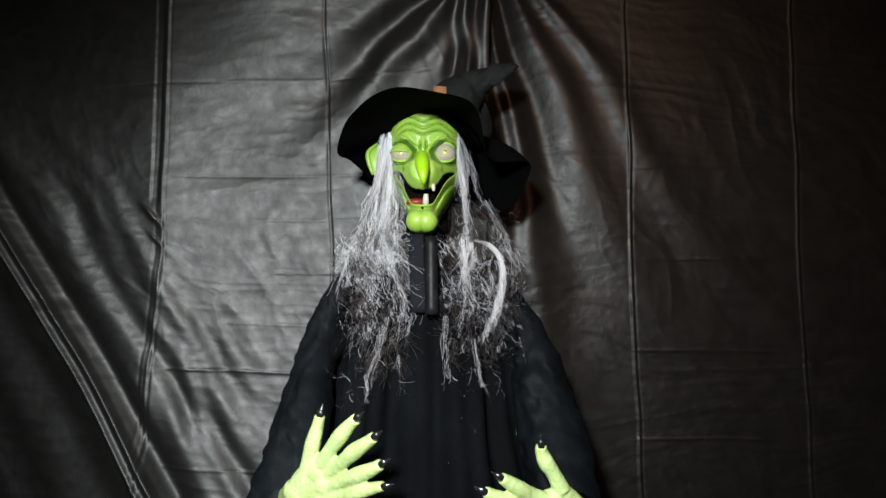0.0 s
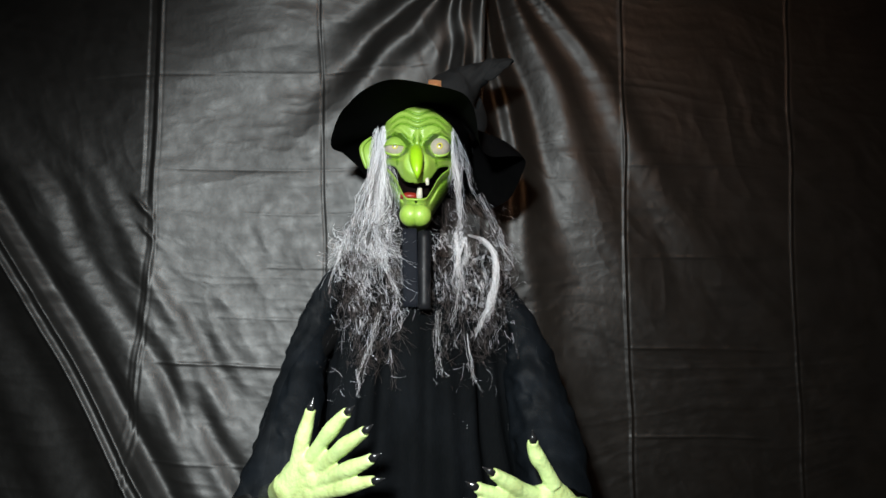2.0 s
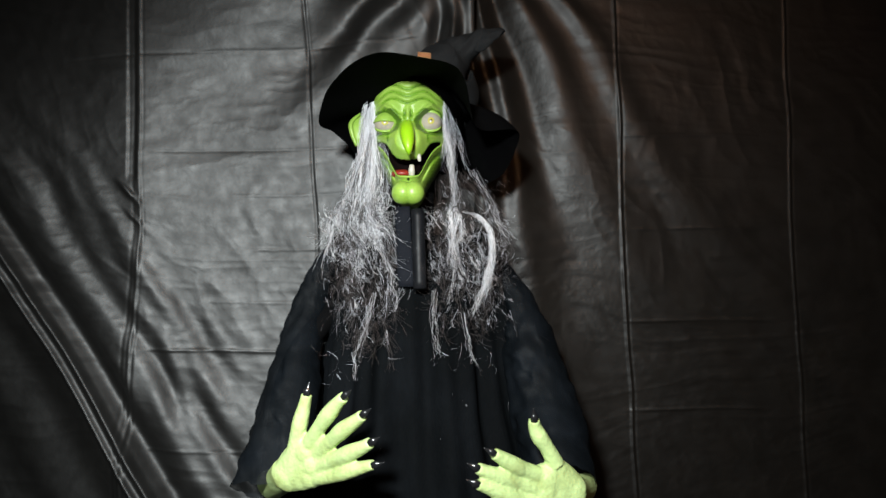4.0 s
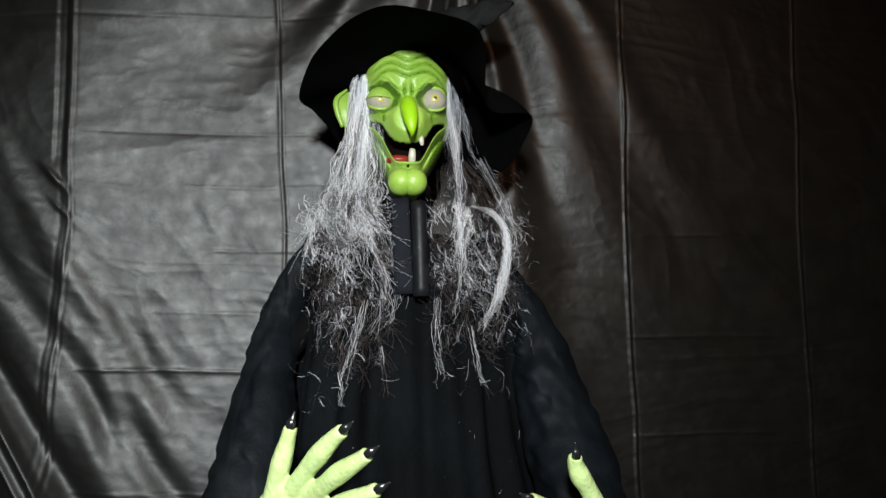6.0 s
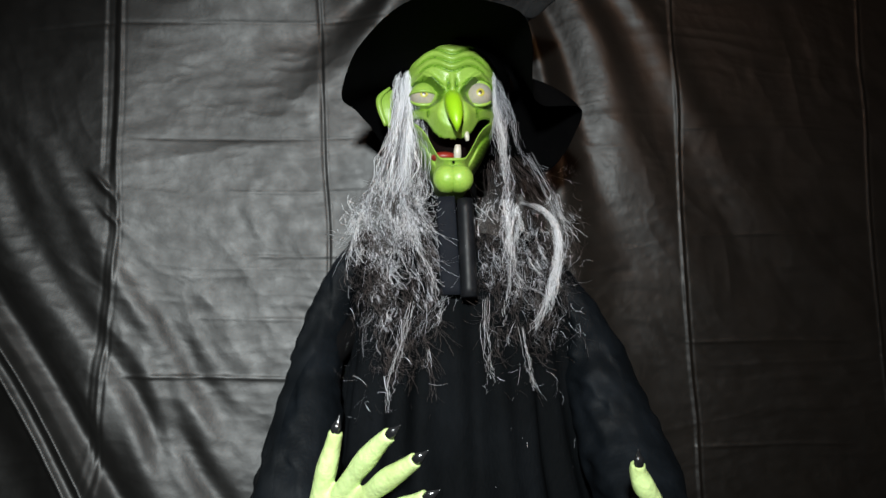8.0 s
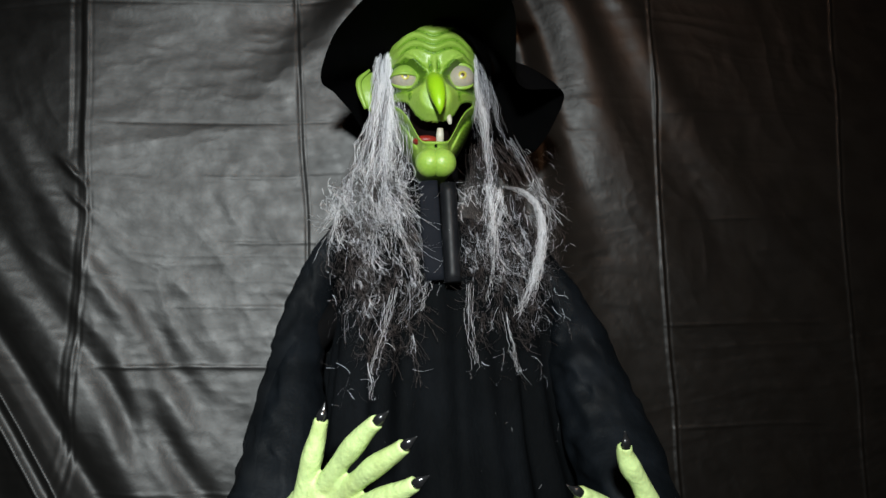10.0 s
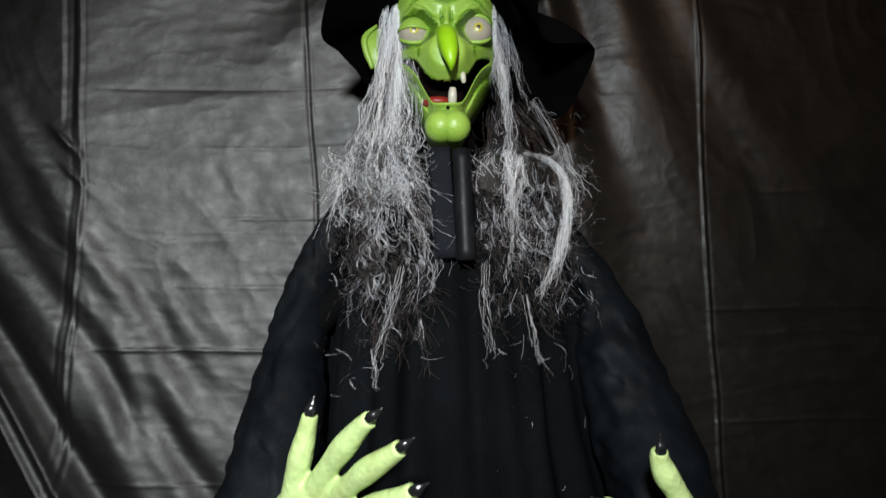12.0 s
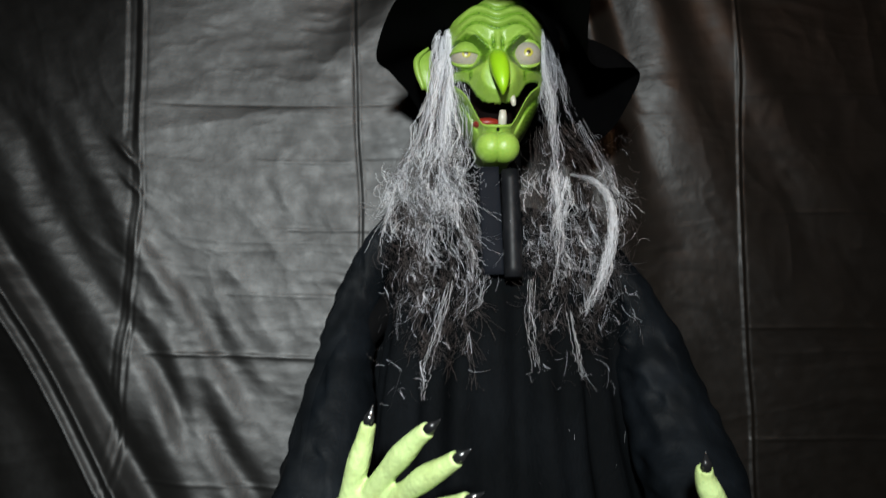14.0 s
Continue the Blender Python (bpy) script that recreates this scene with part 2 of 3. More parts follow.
def drape_left(X, Z):
    """Slanting pulled folds low on one side, and gathers that fan out from the hanging point."""
    out = -0.325 * np.maximum(-0.065 - np.maximum(X, -0.62), 0) ** 2 - 0.13 * np.maximum(-0.62 - X, 0)
    near = np.clip((X + 1.15) / 0.80, 0, 1)
    near = near * near * (3 - 2 * near)
    out += -0.20 * np.maximum(1.55 - Z, 0) ** 2 - 0.26 * near * np.maximum(Z - 1.55, 0) ** 2 + 0.45 * (1 - near) * np.maximum(Z - 1.55, 0) ** 2
    # the long pleat beside the first fold, flattened below a small tuck
    w = X + 0.640
    out += 0.0024 * np.clip((0.011 - np.abs(w)) / 0.005, 0, 1) * np.clip((Z - 1.60) / 0.02, 0, 1)
    out -= 0.006 * bell(w + 0.005 + 0.8 * (Z - 1.58), 0.008) * bell(Z - 1.58, 0.022)
    out -= 0.004 * bell(w - 0.006 + 0.9 * (Z - 1.525), 0.007) * bell(Z - 1.525, 0.016)
    s = (X + 0.926) * 0.838 + (Z - 1.50) * 0.545 + 0.010 * fbm(X * 3, Z * 3, 41, 2)
    out -= crease(s, 0.011, 0.012) + crease(s + 0.024, 0.009, 0.010)
    out += 0.012 * bell(s + 0.08, 0.04) - 0.007 * bell(s + 0.17, 0.035) - 0.008 * bell(s + 0.27, 0.04) + 0.02 * bell(s - 0.035, 0.022)
    out += (0.0040 * np.sin(s * 52 + 3 * fbm(X * 4, Z * 4, 43, 2)) + 0.0018 * np.sin(s * 110 + 5 * fbm(X * 5, Z * 5, 44, 2))) * bell(s - 0.15, 0.11) * np.clip((1.9 - Z) / 0.3, 0, 1)
    out += 0.35 * np.maximum(-s - 0.03, 0) - 0.10 * np.maximum(-s - 0.25, 0)
    out += 0.014 * np.sin(X * 105) * bell(X - 0.07, 0.05) * np.clip((Z - 1.55) / 0.3, 0, 1)
    dx, dz = X - 0.10, np.maximum(2.20 - Z, 0.02)
    a = np.arctan2(dx, dz) + 0.16 * fbm(X * 4, Z * 4, 77, 3)
    r = np.hypot(dx, dz)
    out += 0.012 * (np.sin(a * 11) + 0.6 * np.sin(a * 19 + 1)) * bell(np.maximum(r - 0.15, 0), 0.42) * np.clip(r / 0.25, 0, 1)
    return out


def drape_right(X, Z):
    """Deep upright gathers near the hanging edge that die out to the side."""
    dx, dz = X - 0.06, np.maximum(2.36 - Z, 0.05)
    a = np.degrees(np.arctan2(dx, dz)) + 5 * fbm(X * 3, Z * 3, 31, 2)
    r = np.hypot(dx, dz)
    fade = np.clip(1.5 - r, 0, 1) * np.clip(r / 0.3, 0, 1)
    out = -0.030 * bell(a - 4, 2.6) - 0.016 * bell(a - 11, 2.4) - 0.012 * bell(a - 25, 3.5) - 0.012 * bell(a - 36, 3) + 0.014 * bell(a - 17, 3)
    return out * fade + 0.04 * (X - 0.10)


sheet("backdrop_sheet_1", -2.2, 0.10, 480, [(-0.628, 0.012, 0.0017), (-0.641, 0.020, -0.0009), (-0.262, -0.03, -0.0017)],
      [(1.897, -0.80, 0.0, -0.0008), (1.680, -0.62, -0.1, -0.0008), (1.46, -0.42, -0.1, 0.0008), (1.345, -0.50, -0.1, 0.0006), (1.58, -0.46, -0.1, 0.0005), (1.24, -0.62, -0.1, 0.0017), (1.03, -0.62, 0.0, 0.0010)], 0.19, 11, drape_left, SHEET,
      "crumpled glossy black plastic sheet with fold creases, hung behind the figure")
sheet("backdrop_sheet_2", 0.055, 2.2, 460, [(0.452, -0.036, 0.0034), (0.858, -0.030, 0.0022), (1.12, 0.0, 0.002)],
      [(1.50, 0.44, 0.80, 0.0014), (1.285, 0.44, 0.80, 0.002), (1.08, 0.44, 0.80, 0.002), (1.72, 0.44, 0.80, 0.0014)], 0.0, 23, drape_right, SHEET_WARM_LIT,
      "black plastic sheet, warm light put into its brown tint, with upright fold creases and gathers, hung behind the figure")


# ---- the witch figure: head, neck form and both gloves are one plain mesh ----
def head_surface(bm):
    """A carved mask: an upright oval skull with furrows, angry brows, a bulging muzzle, a wide slit mouth and a cleft chin. Local millimetres, then metres."""
    rows, marks = [], []
    vs = np.concatenate([np.arange(-121, 112, 1.1), np.arange(112, 141, 4)])
    cols = np.concatenate([np.linspace(-180, -88, 14)[:-1], np.linspace(-88, 88, 190), np.linspace(88, 180, 14)[1:-1]])
    wide = np.interp(vs, [-121, -117, -108, -98, -86, -75, -60, -45, -25, 0, 25, 45, 70, 105, 140], [4, 10, 20, 26, 30, 36, 46, 54, 63, 71, 75, 75, 74, 72, 58])
    deep = np.interp(vs, [-121, -117, -108, -95, -80, -60, -30, 0, 35, 70, 105, 140], [40, 62, 80, 92, 92, 88, 92, 92, 90, 93, 88, 78])
    back = np.interp(vs, [-121, -100, -60, 0, 60, 110, 150, 172], [15, 10, 25, 80, 100, 95, 70, 30])
    for v, w, f, b in zip(vs, wide, deep, back):
        a = np.radians(cols)
        x = w * np.sign(np.sin(a)) * np.abs(np.sin(a)) ** 0.9
        y = np.where(np.cos(a) > 0, -f, -b) * np.cos(a)
        front = np.clip(np.cos(a) * 2.2, 0, 1)
        u = np.abs(x)
        d = np.zeros_like(x)
        dark = np.zeros_like(x)
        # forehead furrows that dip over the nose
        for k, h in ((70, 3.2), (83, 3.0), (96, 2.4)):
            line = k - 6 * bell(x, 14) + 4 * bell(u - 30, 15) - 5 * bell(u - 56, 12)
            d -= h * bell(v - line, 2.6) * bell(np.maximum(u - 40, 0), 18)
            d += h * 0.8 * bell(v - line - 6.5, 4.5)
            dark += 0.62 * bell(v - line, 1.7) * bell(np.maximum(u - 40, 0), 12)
        # angry brows that fall steeply towards the nose, frown lines between them
        brow = np.interp(u, [0, 10, 19, 30, 43, 62], [33, 34, 39, 50, 57, 49])
        d += 12 * bell(v - brow - 4, 6) * bell(u - 34, 30)
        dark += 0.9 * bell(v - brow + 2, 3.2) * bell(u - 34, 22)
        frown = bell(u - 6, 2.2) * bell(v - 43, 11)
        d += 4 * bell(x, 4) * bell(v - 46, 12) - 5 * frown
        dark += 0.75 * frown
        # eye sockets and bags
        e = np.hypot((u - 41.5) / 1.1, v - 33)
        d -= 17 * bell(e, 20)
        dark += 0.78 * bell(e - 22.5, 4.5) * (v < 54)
        d += 6 * bell(v - (13 - 4 * bell(u - 42, 14)), 4) * bell(u - 42, 20)
        # cheek ridge over the corner of the mouth
        cheek = 6 + 0.10 * (u - 45)
        d += 11 * bell(v - cheek, 6.5) * bell(u - 48, 16)
        # the mouth: open in the middle, then a slit that climbs beside the muzzle to the cheek
        upper = np.interp(u, [0, 10, 20, 28, 34, 39, 46, 57], [-38.5, -38, -35, -27, -17, -8, -3.5, -0.5])
        lower = np.interp(u, [0, 14, 19, 24, 30, 38, 46, 57], [-65, -64, -62, -54.5, -43, -27, -15, -3.8])
        gape = np.clip(np.minimum(upper - v, v - lower) / 1.8, 0, 1) * (u < 57)
        # muzzle with curved wrinkles
        m = np.hypot(x, v + 4)
        over = np.clip((v - upper) / 2.0 + 0.5, 0, 1)
        d += 21 * bell(np.maximum(m - 19, 0), 14) * over
        d += 0.5 * np.cos(m * 0.85) * bell(m - 27, 6) * bell(x + 20, 9) * bell(v + 14, 12) * over
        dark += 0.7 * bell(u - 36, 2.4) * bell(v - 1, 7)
        # rolled lower lip, the groove outside it, and the flat jaw
        below = np.clip((lower - v) / 2.0 + 0.5, 0, 1)
        d += 8 * bell(v - lower + 3.5, 3.6) * (u < 60) * below
        d -= 5 * bell(v - lower + 15, 5.0) * np.clip((u - 18) / 8, 0, 1) * (u < 62) * below
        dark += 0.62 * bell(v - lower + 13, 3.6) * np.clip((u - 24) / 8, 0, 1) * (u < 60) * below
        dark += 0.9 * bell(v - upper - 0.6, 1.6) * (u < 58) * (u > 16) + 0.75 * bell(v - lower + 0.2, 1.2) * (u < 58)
        # knob chin with a cleft, a crease over it and a small pit under the lip
        c = np.hypot(x / 1.25, v + 97)
        d += 15 * bell(c, 18)
        d -= 4.0 * bell(x, 2.5) * bell(v + 94, 16)
        crease_at = -81 + 0.006 * u * u
        d -= 9 * bell(v - crease_at, 4.5) * bell(x, 26)
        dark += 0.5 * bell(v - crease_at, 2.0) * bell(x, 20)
        d -= 4 * bell(np.hypot(x - 1, v + 73), 2.2)
        d -= gape * 34
        # darker green at the temples, along the jaw sides and beside the nose
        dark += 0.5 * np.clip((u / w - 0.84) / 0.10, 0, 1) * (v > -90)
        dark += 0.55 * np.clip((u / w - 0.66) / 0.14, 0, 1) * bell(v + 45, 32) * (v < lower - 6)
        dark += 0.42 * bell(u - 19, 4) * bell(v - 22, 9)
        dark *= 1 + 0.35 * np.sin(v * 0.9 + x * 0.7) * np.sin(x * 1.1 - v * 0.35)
        y = y - d * front
        rows.append([(0.001 * p - 0.034, 1.352 + 0.001 * q, 1.6425 + 0.001 * v) for p, q in zip(x, y)])
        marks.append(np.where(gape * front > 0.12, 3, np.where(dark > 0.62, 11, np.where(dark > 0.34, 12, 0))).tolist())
    made = grid(bm, rows, 0, True)
    n = len(cols)
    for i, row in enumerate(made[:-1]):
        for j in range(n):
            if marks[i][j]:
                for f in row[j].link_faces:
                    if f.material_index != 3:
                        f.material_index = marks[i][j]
    for row in (made[0], made[-1]):
        bm.faces.new(row)


def hook_nose(bm):
    pts = [(-0.035, 1.264, 1.672), (-0.035, 1.250, 1.662), (-0.034, 1.232, 1.648), (-0.032, 1.219, 1.630), (-0.0305, 1.214, 1.615), (-0.0300, 1.219, 1.6055)]
    tube(bm, pts, [0.007, 0.0115, 0.0132, 0.0108, 0.0062, 0.0014], 34, 22, 2)


def eye(bm, at, above, below):
    """A bulging ball with iris and pupil caps, between painted lids that close it down to the given heights."""
    ball(bm, at, (0.0200, 0.0180, 0.0192), 4, 32, 24)
    x, y, z = at
    for r, mat, lift in ((0.0060, 5, 0.0005), (0.0028, 6, 0.0010)):
        rings = []
        for k in range(5):
            s = r * (k + 0.01) / 4
            depth = math.sqrt(0.0180 ** 2 - s * s) + lift
            rings.append([(x + 0.0008 + s * math.cos(q), y - depth, z - 0.0005 + s * math.sin(q)) for q in [2 * math.pi * i / 20 for i in range(20)]])
        grid(bm, rings, mat, True)
    for up, edge in ((1, above), (-1, below)):
        rows = []
        for k in range(9):
            tilt = edge + (1.50 - edge) * k / 8
            rows.append([(x + 0.0208 * math.sin(h) * math.cos(tilt * 0.9) ** 0.3, y - 0.0203 * math.cos(h) * math.cos(tilt), z + up * 0.0205 * math.sin(tilt) * (0.35 + 0.65 * math.cos(h)))
                         for h in [math.radians(-88 + 8 * i) for i in range(23)]])
        grid(bm, rows, 0)
        tube(bm, [Vector(p) + Vector((0, 0.0012, 0)) for p in rows[0][::2]], [0.0012, 0.0022, 0.0025, 0.0022, 0.0012], 24, 8, 0)


def nail_and_finger(skin, nails, points, radii):
    tube(skin, points, radii, 26, 14, 0)
    a, b = Vector(points[-2]), Vector(points[-1])
    d = (b - a).normalized()
    r = radii[-1]
    tube(nails, [b - d * 0.007 + Vector((0, -r * 0.5, 0)), b + d * 0.004 + Vector((0, -r * 0.45, 0.0005)), b + d * 0.011 + Vector((0, -r * 0.2, 0)), b + d * 0.020], [r * 0.5, r * 0.68, r * 0.40, 0.0006], 14, 10, 0, 0.6)


def claw(fingers, palm, wrist):
    skin, nails = bmesh.new(), bmesh.new()
    for points in fingers:
        k = 0.92 if points is fingers[-1] else 1.0
        nail_and_finger(skin, nails, points, [0.0135 * k, 0.0113 * k, 0.0126 * k, 0.0098 * k, 0.0085 * k])
    for a, b, r in palm:
        tube(skin, [a, (Vector(a) + Vector(b)) / 2, b], [r, r * 1.05, r], 10, 14, 0, 0.7)
        ball(skin, a, (r, r * 0.75, r)), ball(skin, b, (r, r * 0.75, r))
    tube(skin, wrist, [0.026, 0.024, 0.027], 14, 16, 0, 0.8)
    # tendons on the back
    for points in fingers[1:]:
        tube(skin, [points[0], (Vector(points[0]) + Vector(palm[0][0])) / 2 + Vector((0, -0.006, 0)), palm[0][0]], [0.006, 0.005, 0.004], 10, 8)
    return blended(skin, 0.0021, 5), nails


bm = bmesh.new()
head_surface(bm)
hook_nose(bm)
eye(bm, (-0.0765, 1.286, 1.6755), 0.14, 0.90)
eye(bm, (0.0065, 1.284, 1.6770), 1.08, 1.02)
# tongue and two crooked teeth
ball(bm, (-0.046, 1.286, 1.583), (0.020, 0.016, 0.0085), 7)
tube(bm, [(-0.0275, 1.262, 1.575), (-0.0275, 1.258, 1.585), (-0.0270, 1.258, 1.5955)], [0.0052, 0.0056, 0.0042], 12, 12, 8, 0.7)
tube(bm, [(-0.0145, 1.256, 1.614), (-0.0138, 1.255, 1.607), (-0.0128, 1.256, 1.6010)], [0.0032, 0.0036, 0.0024], 12, 12, 8, 0.7)
for k in (-1, 1):
    ball(bm, (-0.034 + k * 0.0085, 1.258, 1.5455), (0.0208, 0.0215, 0.0208), 0)
ball(bm, (-0.0335, 1.2565, 1.5700), (0.0020, 0.0020, 0.0020), 9, 12, 8)
# the pointed ear that shows beside the wig
for side in (-1,):
    x = -0.034 + side * 0.091
    tube(bm, [(x - side * 0.008, 1.345, 1.64), (x + side * 0.006, 1.342, 1.665), (x + side * 0.011, 1.345, 1.69), (x, 1.35, 1.705)], [0.008, 0.014, 0.013, 0.003], 20, 12, 0, 0.5)
    tube(bm, [(x + side * 0.010, 1.337, 1.645), (x + side * 0.019, 1.336, 1.67), (x + side * 0.020, 1.338, 1.69), (x + side * 0.004, 1.343, 1.708)], [0.003, 0.0045, 0.0045, 0.002], 20, 10, 0)
# the hidden form under the robe, down to the floor
tube(bm, [(-0.03, 1.37, 0.0), (-0.03, 1.37, 0.5), (-0.03, 1.37, 1.0), (-0.03, 1.37, 1.30), (-0.03, 1.38, 1.42), (-0.03, 1.385, 1.56)], [0.14, 0.12, 0.12, 0.13, 0.05, 0.04], 30, 20, 9, 0.7)
LEFT_FINGERS = [
    [(-0.2040, 1.1050, 1.1140), (-0.1960, 1.0980, 1.1510), (-0.1880, 1.0920, 1.1810), (-0.1810, 1.0880, 1.2070), (-0.1770, 1.0850, 1.2240)],
    [(-0.1770, 1.0950, 1.1430), (-0.1570, 1.0750, 1.1760), (-0.1410, 1.0600, 1.1980), (-0.1240, 1.0450, 1.2190), (-0.1140, 1.0360, 1.2290)],
    [(-0.1620, 1.0920, 1.1350), (-0.1350, 1.0650, 1.1620), (-0.1180, 1.0480, 1.1790), (-0.0960, 1.0300, 1.1970), (-0.0860, 1.0220, 1.2060)],
    [(-0.1590, 1.0920, 1.1160), (-0.1300, 1.0650, 1.1340), (-0.1100, 1.0480, 1.1460), (-0.0860, 1.0300, 1.1600), (-0.0750, 1.0220, 1.1680)],
    [(-0.1660, 1.0960, 1.0970), (-0.1340, 1.0700, 1.1080), (-0.1130, 1.0550, 1.1180), (-0.0860, 1.0380, 1.1300), (-0.0720, 1.0300, 1.1350)]]
LEFT_PALM = [((-0.2100, 1.1100, 1.1010), (-0.1770, 1.0970, 1.1370), 0.024), ((-0.2100, 1.1100, 1.0980), (-0.1660, 1.0960, 1.1200), 0.024), ((-0.2070, 1.1100, 1.0930), (-0.1720, 1.0980, 1.1020), 0.021), ((-0.2140, 1.1120, 1.1060), (-0.2000, 1.1060, 1.1270), 0.018)]
RIGHT_FINGERS = [
    [(0.1930, 1.0800, 1.1190), (0.1780, 1.0720, 1.1470), (0.1660, 1.0660, 1.1650), (0.1590, 1.0620, 1.1810), (0.1580, 1.0580, 1.1900)],
    [(0.1710, 1.0780, 1.1030), (0.1440, 1.0620, 1.1180), (0.1270, 1.0500, 1.1280), (0.1070, 1.0360, 1.1430), (0.0970, 1.0300, 1.1500)],
    [(0.1670, 1.0780, 1.0840), (0.1360, 1.0620, 1.0990), (0.1140, 1.0480, 1.1100), (0.0860, 1.0320, 1.1240), (0.0740, 1.0260, 1.1310)],
    [(0.1700, 1.0780, 1.0660), (0.1380, 1.0620, 1.0760), (0.1160, 1.0480, 1.0870), (0.0880, 1.0320, 1.1020), (0.0740, 1.0260, 1.1090)],
    [(0.1760, 1.0820, 1.0470), (0.1460, 1.0660, 1.0530), (0.1270, 1.0540, 1.0610), (0.1040, 1.0400, 1.0720), (0.0930, 1.0340, 1.0780)]]
RIGHT_PALM = [((0.2170, 1.0950, 1.0790), (0.1760, 1.0800, 1.0980), 0.024), ((0.2170, 1.0950, 1.0740), (0.1730, 1.0800, 1.0810), 0.024), ((0.2150, 1.0950, 1.0670), (0.1790, 1.0820, 1.0600), 0.021), ((0.2180, 1.0950, 1.0880), (0.1940, 1.0850, 1.1110), 0.018)]
for fingers, palm, wrist in (
        (LEFT_FINGERS, LEFT_PALM, [(-0.2120, 1.1100, 1.1000), (-0.2350, 1.1550, 1.0750), (-0.2650, 1.2200, 1.0480)]),
        (RIGHT_FINGERS, RIGHT_PALM, [(0.2150, 1.0950, 1.0770), (0.2350, 1.1400, 1.0600), (0.2580, 1.2000, 1.0460)])):
    skin, nails = claw(fingers, palm, wrist)
    add_to(bm, skin, 1)
    add_to(bm, nails, 10)
# padded arms inside the sleeves
tube(bm, [(-0.2650, 1.2200, 1.0480), (-0.245, 1.30, 1.24), (-0.15, 1.385, 1.37)], [0.022, 0.022, 0.022], 16, 12, 9)
tube(bm, [(0.2580, 1.2000, 1.0460), (0.20, 1.30, 1.24), (0.10, 1.385, 1.37)], [0.022, 0.022, 0.022], 16, 12, 9)
bmesh.ops.recalc_face_normals(bm, faces=bm.faces)
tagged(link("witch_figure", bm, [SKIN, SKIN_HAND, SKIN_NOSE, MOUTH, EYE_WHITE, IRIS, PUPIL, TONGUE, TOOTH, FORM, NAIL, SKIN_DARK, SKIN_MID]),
       "life-size green latex witch mannequin, grinning, with spread black-nailed fingers", "mannequin")


# ---- hat ----
def hat():
    base = tagged(new("witch_hat"), "floppy black velour witch hat with a bent crown, on the mannequin", "hat")
    cx, cy, cz = -0.012, 1.36, 1.752
    # heading (0 right, 90 back, 180 left, 270 front), reach, height of the rim
    rim = [(0, 0.180, -0.112), (20, 0.172, -0.152), (40, 0.160, -0.167), (60, 0.150, -0.152), (90, 0.160, -0.122), (120, 0.165, -0.120), (140, 0.165, -0.115), (160, 0.160, -0.088), (178, 0.175, -0.070), (190, 0.190, -0.074), (198, 0.199, -0.072), (213, 0.2025, -0.039), (233, 0.224, -0.022), (249, 0.257, -0.011), (258, 0.270, -0.006), (273, 0.270, -0.020), (284, 0.258, -0.023), (290, 0.222, -0.034), (300, 0.170, -0.066), (314, 0.136, -0.086), (328, 0.138, -0.092), (343, 0.186, -0.082), (352, 0.190, -0.090), (360, 0.180, -0.112)]
    hs, rs, zs = zip(*rim)
    near = np.arange(-12, 12.1, 1.0)
    soft = np.exp(-(near / 5.0) ** 2)

    def rounded(h, values):
        return float((np.interp((h + near) % 360, hs, values) * soft).sum() / soft.sum())

    reaches = [rounded(i * 2.5, rs) for i in range(144)]
    drops = [rounded(i * 2.5, zs) for i in range(144)]
    bm = bmesh.new()
    for lift in (0.0, 0.006):
        rings = []
        for k in range(22):
            t = k / 21
            ring = []
            for i in range(144):
                h = i * 2.5
                a = math.radians(h)
                reach, drop = reaches[i], drops[i]
                r = 0.082 + (reach - 0.082) * t
                wave = 0.004 * math.sin(5 * a + 1) * t * (1 - t)
                z = cz - 0.046 * math.cos(a) ** 2 * (1 - t) ** 1.2 + drop * t ** 1.5 + wave + lift * (1 - t ** 6)
                ring.append((cx + r * math.cos(a), cy + r * math.sin(a), z))
            rings.append(ring)
        grid(bm, rings, 0, True)
    part("brim", bm, FELT, base, "wide drooping black velour brim")
    # the inside band that fits round the head, lower at the back and sides
    bm = bmesh.new()
    rings = []
    for k in range(9):
        ring = []
        for i in range(73):
            h = -152 + 360 * i / 72
            a = math.radians(h)
            low = float(np.interp(h, [-152, -140, -120, -95, -75, -58, -42, -22, 0, 208], [1.690, 1.736, 1.750, 1.751, 1.740, 1.726, 1.704, 1.664, 1.660, 1.690]))
            ring.append((-0.030 + 0.094 * math.cos(a), 1.372 + 0.127 * math.sin(a), low + (1.775 - low) * k / 8))
        rings.append(ring)
    grid(bm, rings)
    bmesh.ops.solidify(bm, geom=bm.faces[:], thickness=0.003)
    part("inside_band", bm, FELT, base)
    bm = bmesh.new()
    path = [(0.046, 1.465, 1.722), (0.036, 1.435, 1.760), (0.027, 1.382, 1.800), (0.056, 1.378, 1.836), (0.096, 1.371, 1.859), (0.128, 1.367, 1.872), (0.150, 1.365, 1.881)]
    tube(bm, path, [0.050, 0.066, 0.058, 0.034, 0.019, 0.013, 0.004], 80, 48, 0)
    # the folded-over end of the tip
    tube(bm, [(0.148, 1.360, 1.880), (0.128, 1.356, 1.862), (0.104, 1.357, 1.846), (0.090, 1.362, 1.838)], [0.004, 0.009, 0.010, 0.003], 30, 20, 0, 0.5)
    for v in bm.verts:
        n = noise.noise(v.co * 18)
        q = abs(noise.noise(Vector((v.co.x * 30 - v.co.z * 45, v.co.y * 20, v.co.z * 18 + v.co.x * 22))))
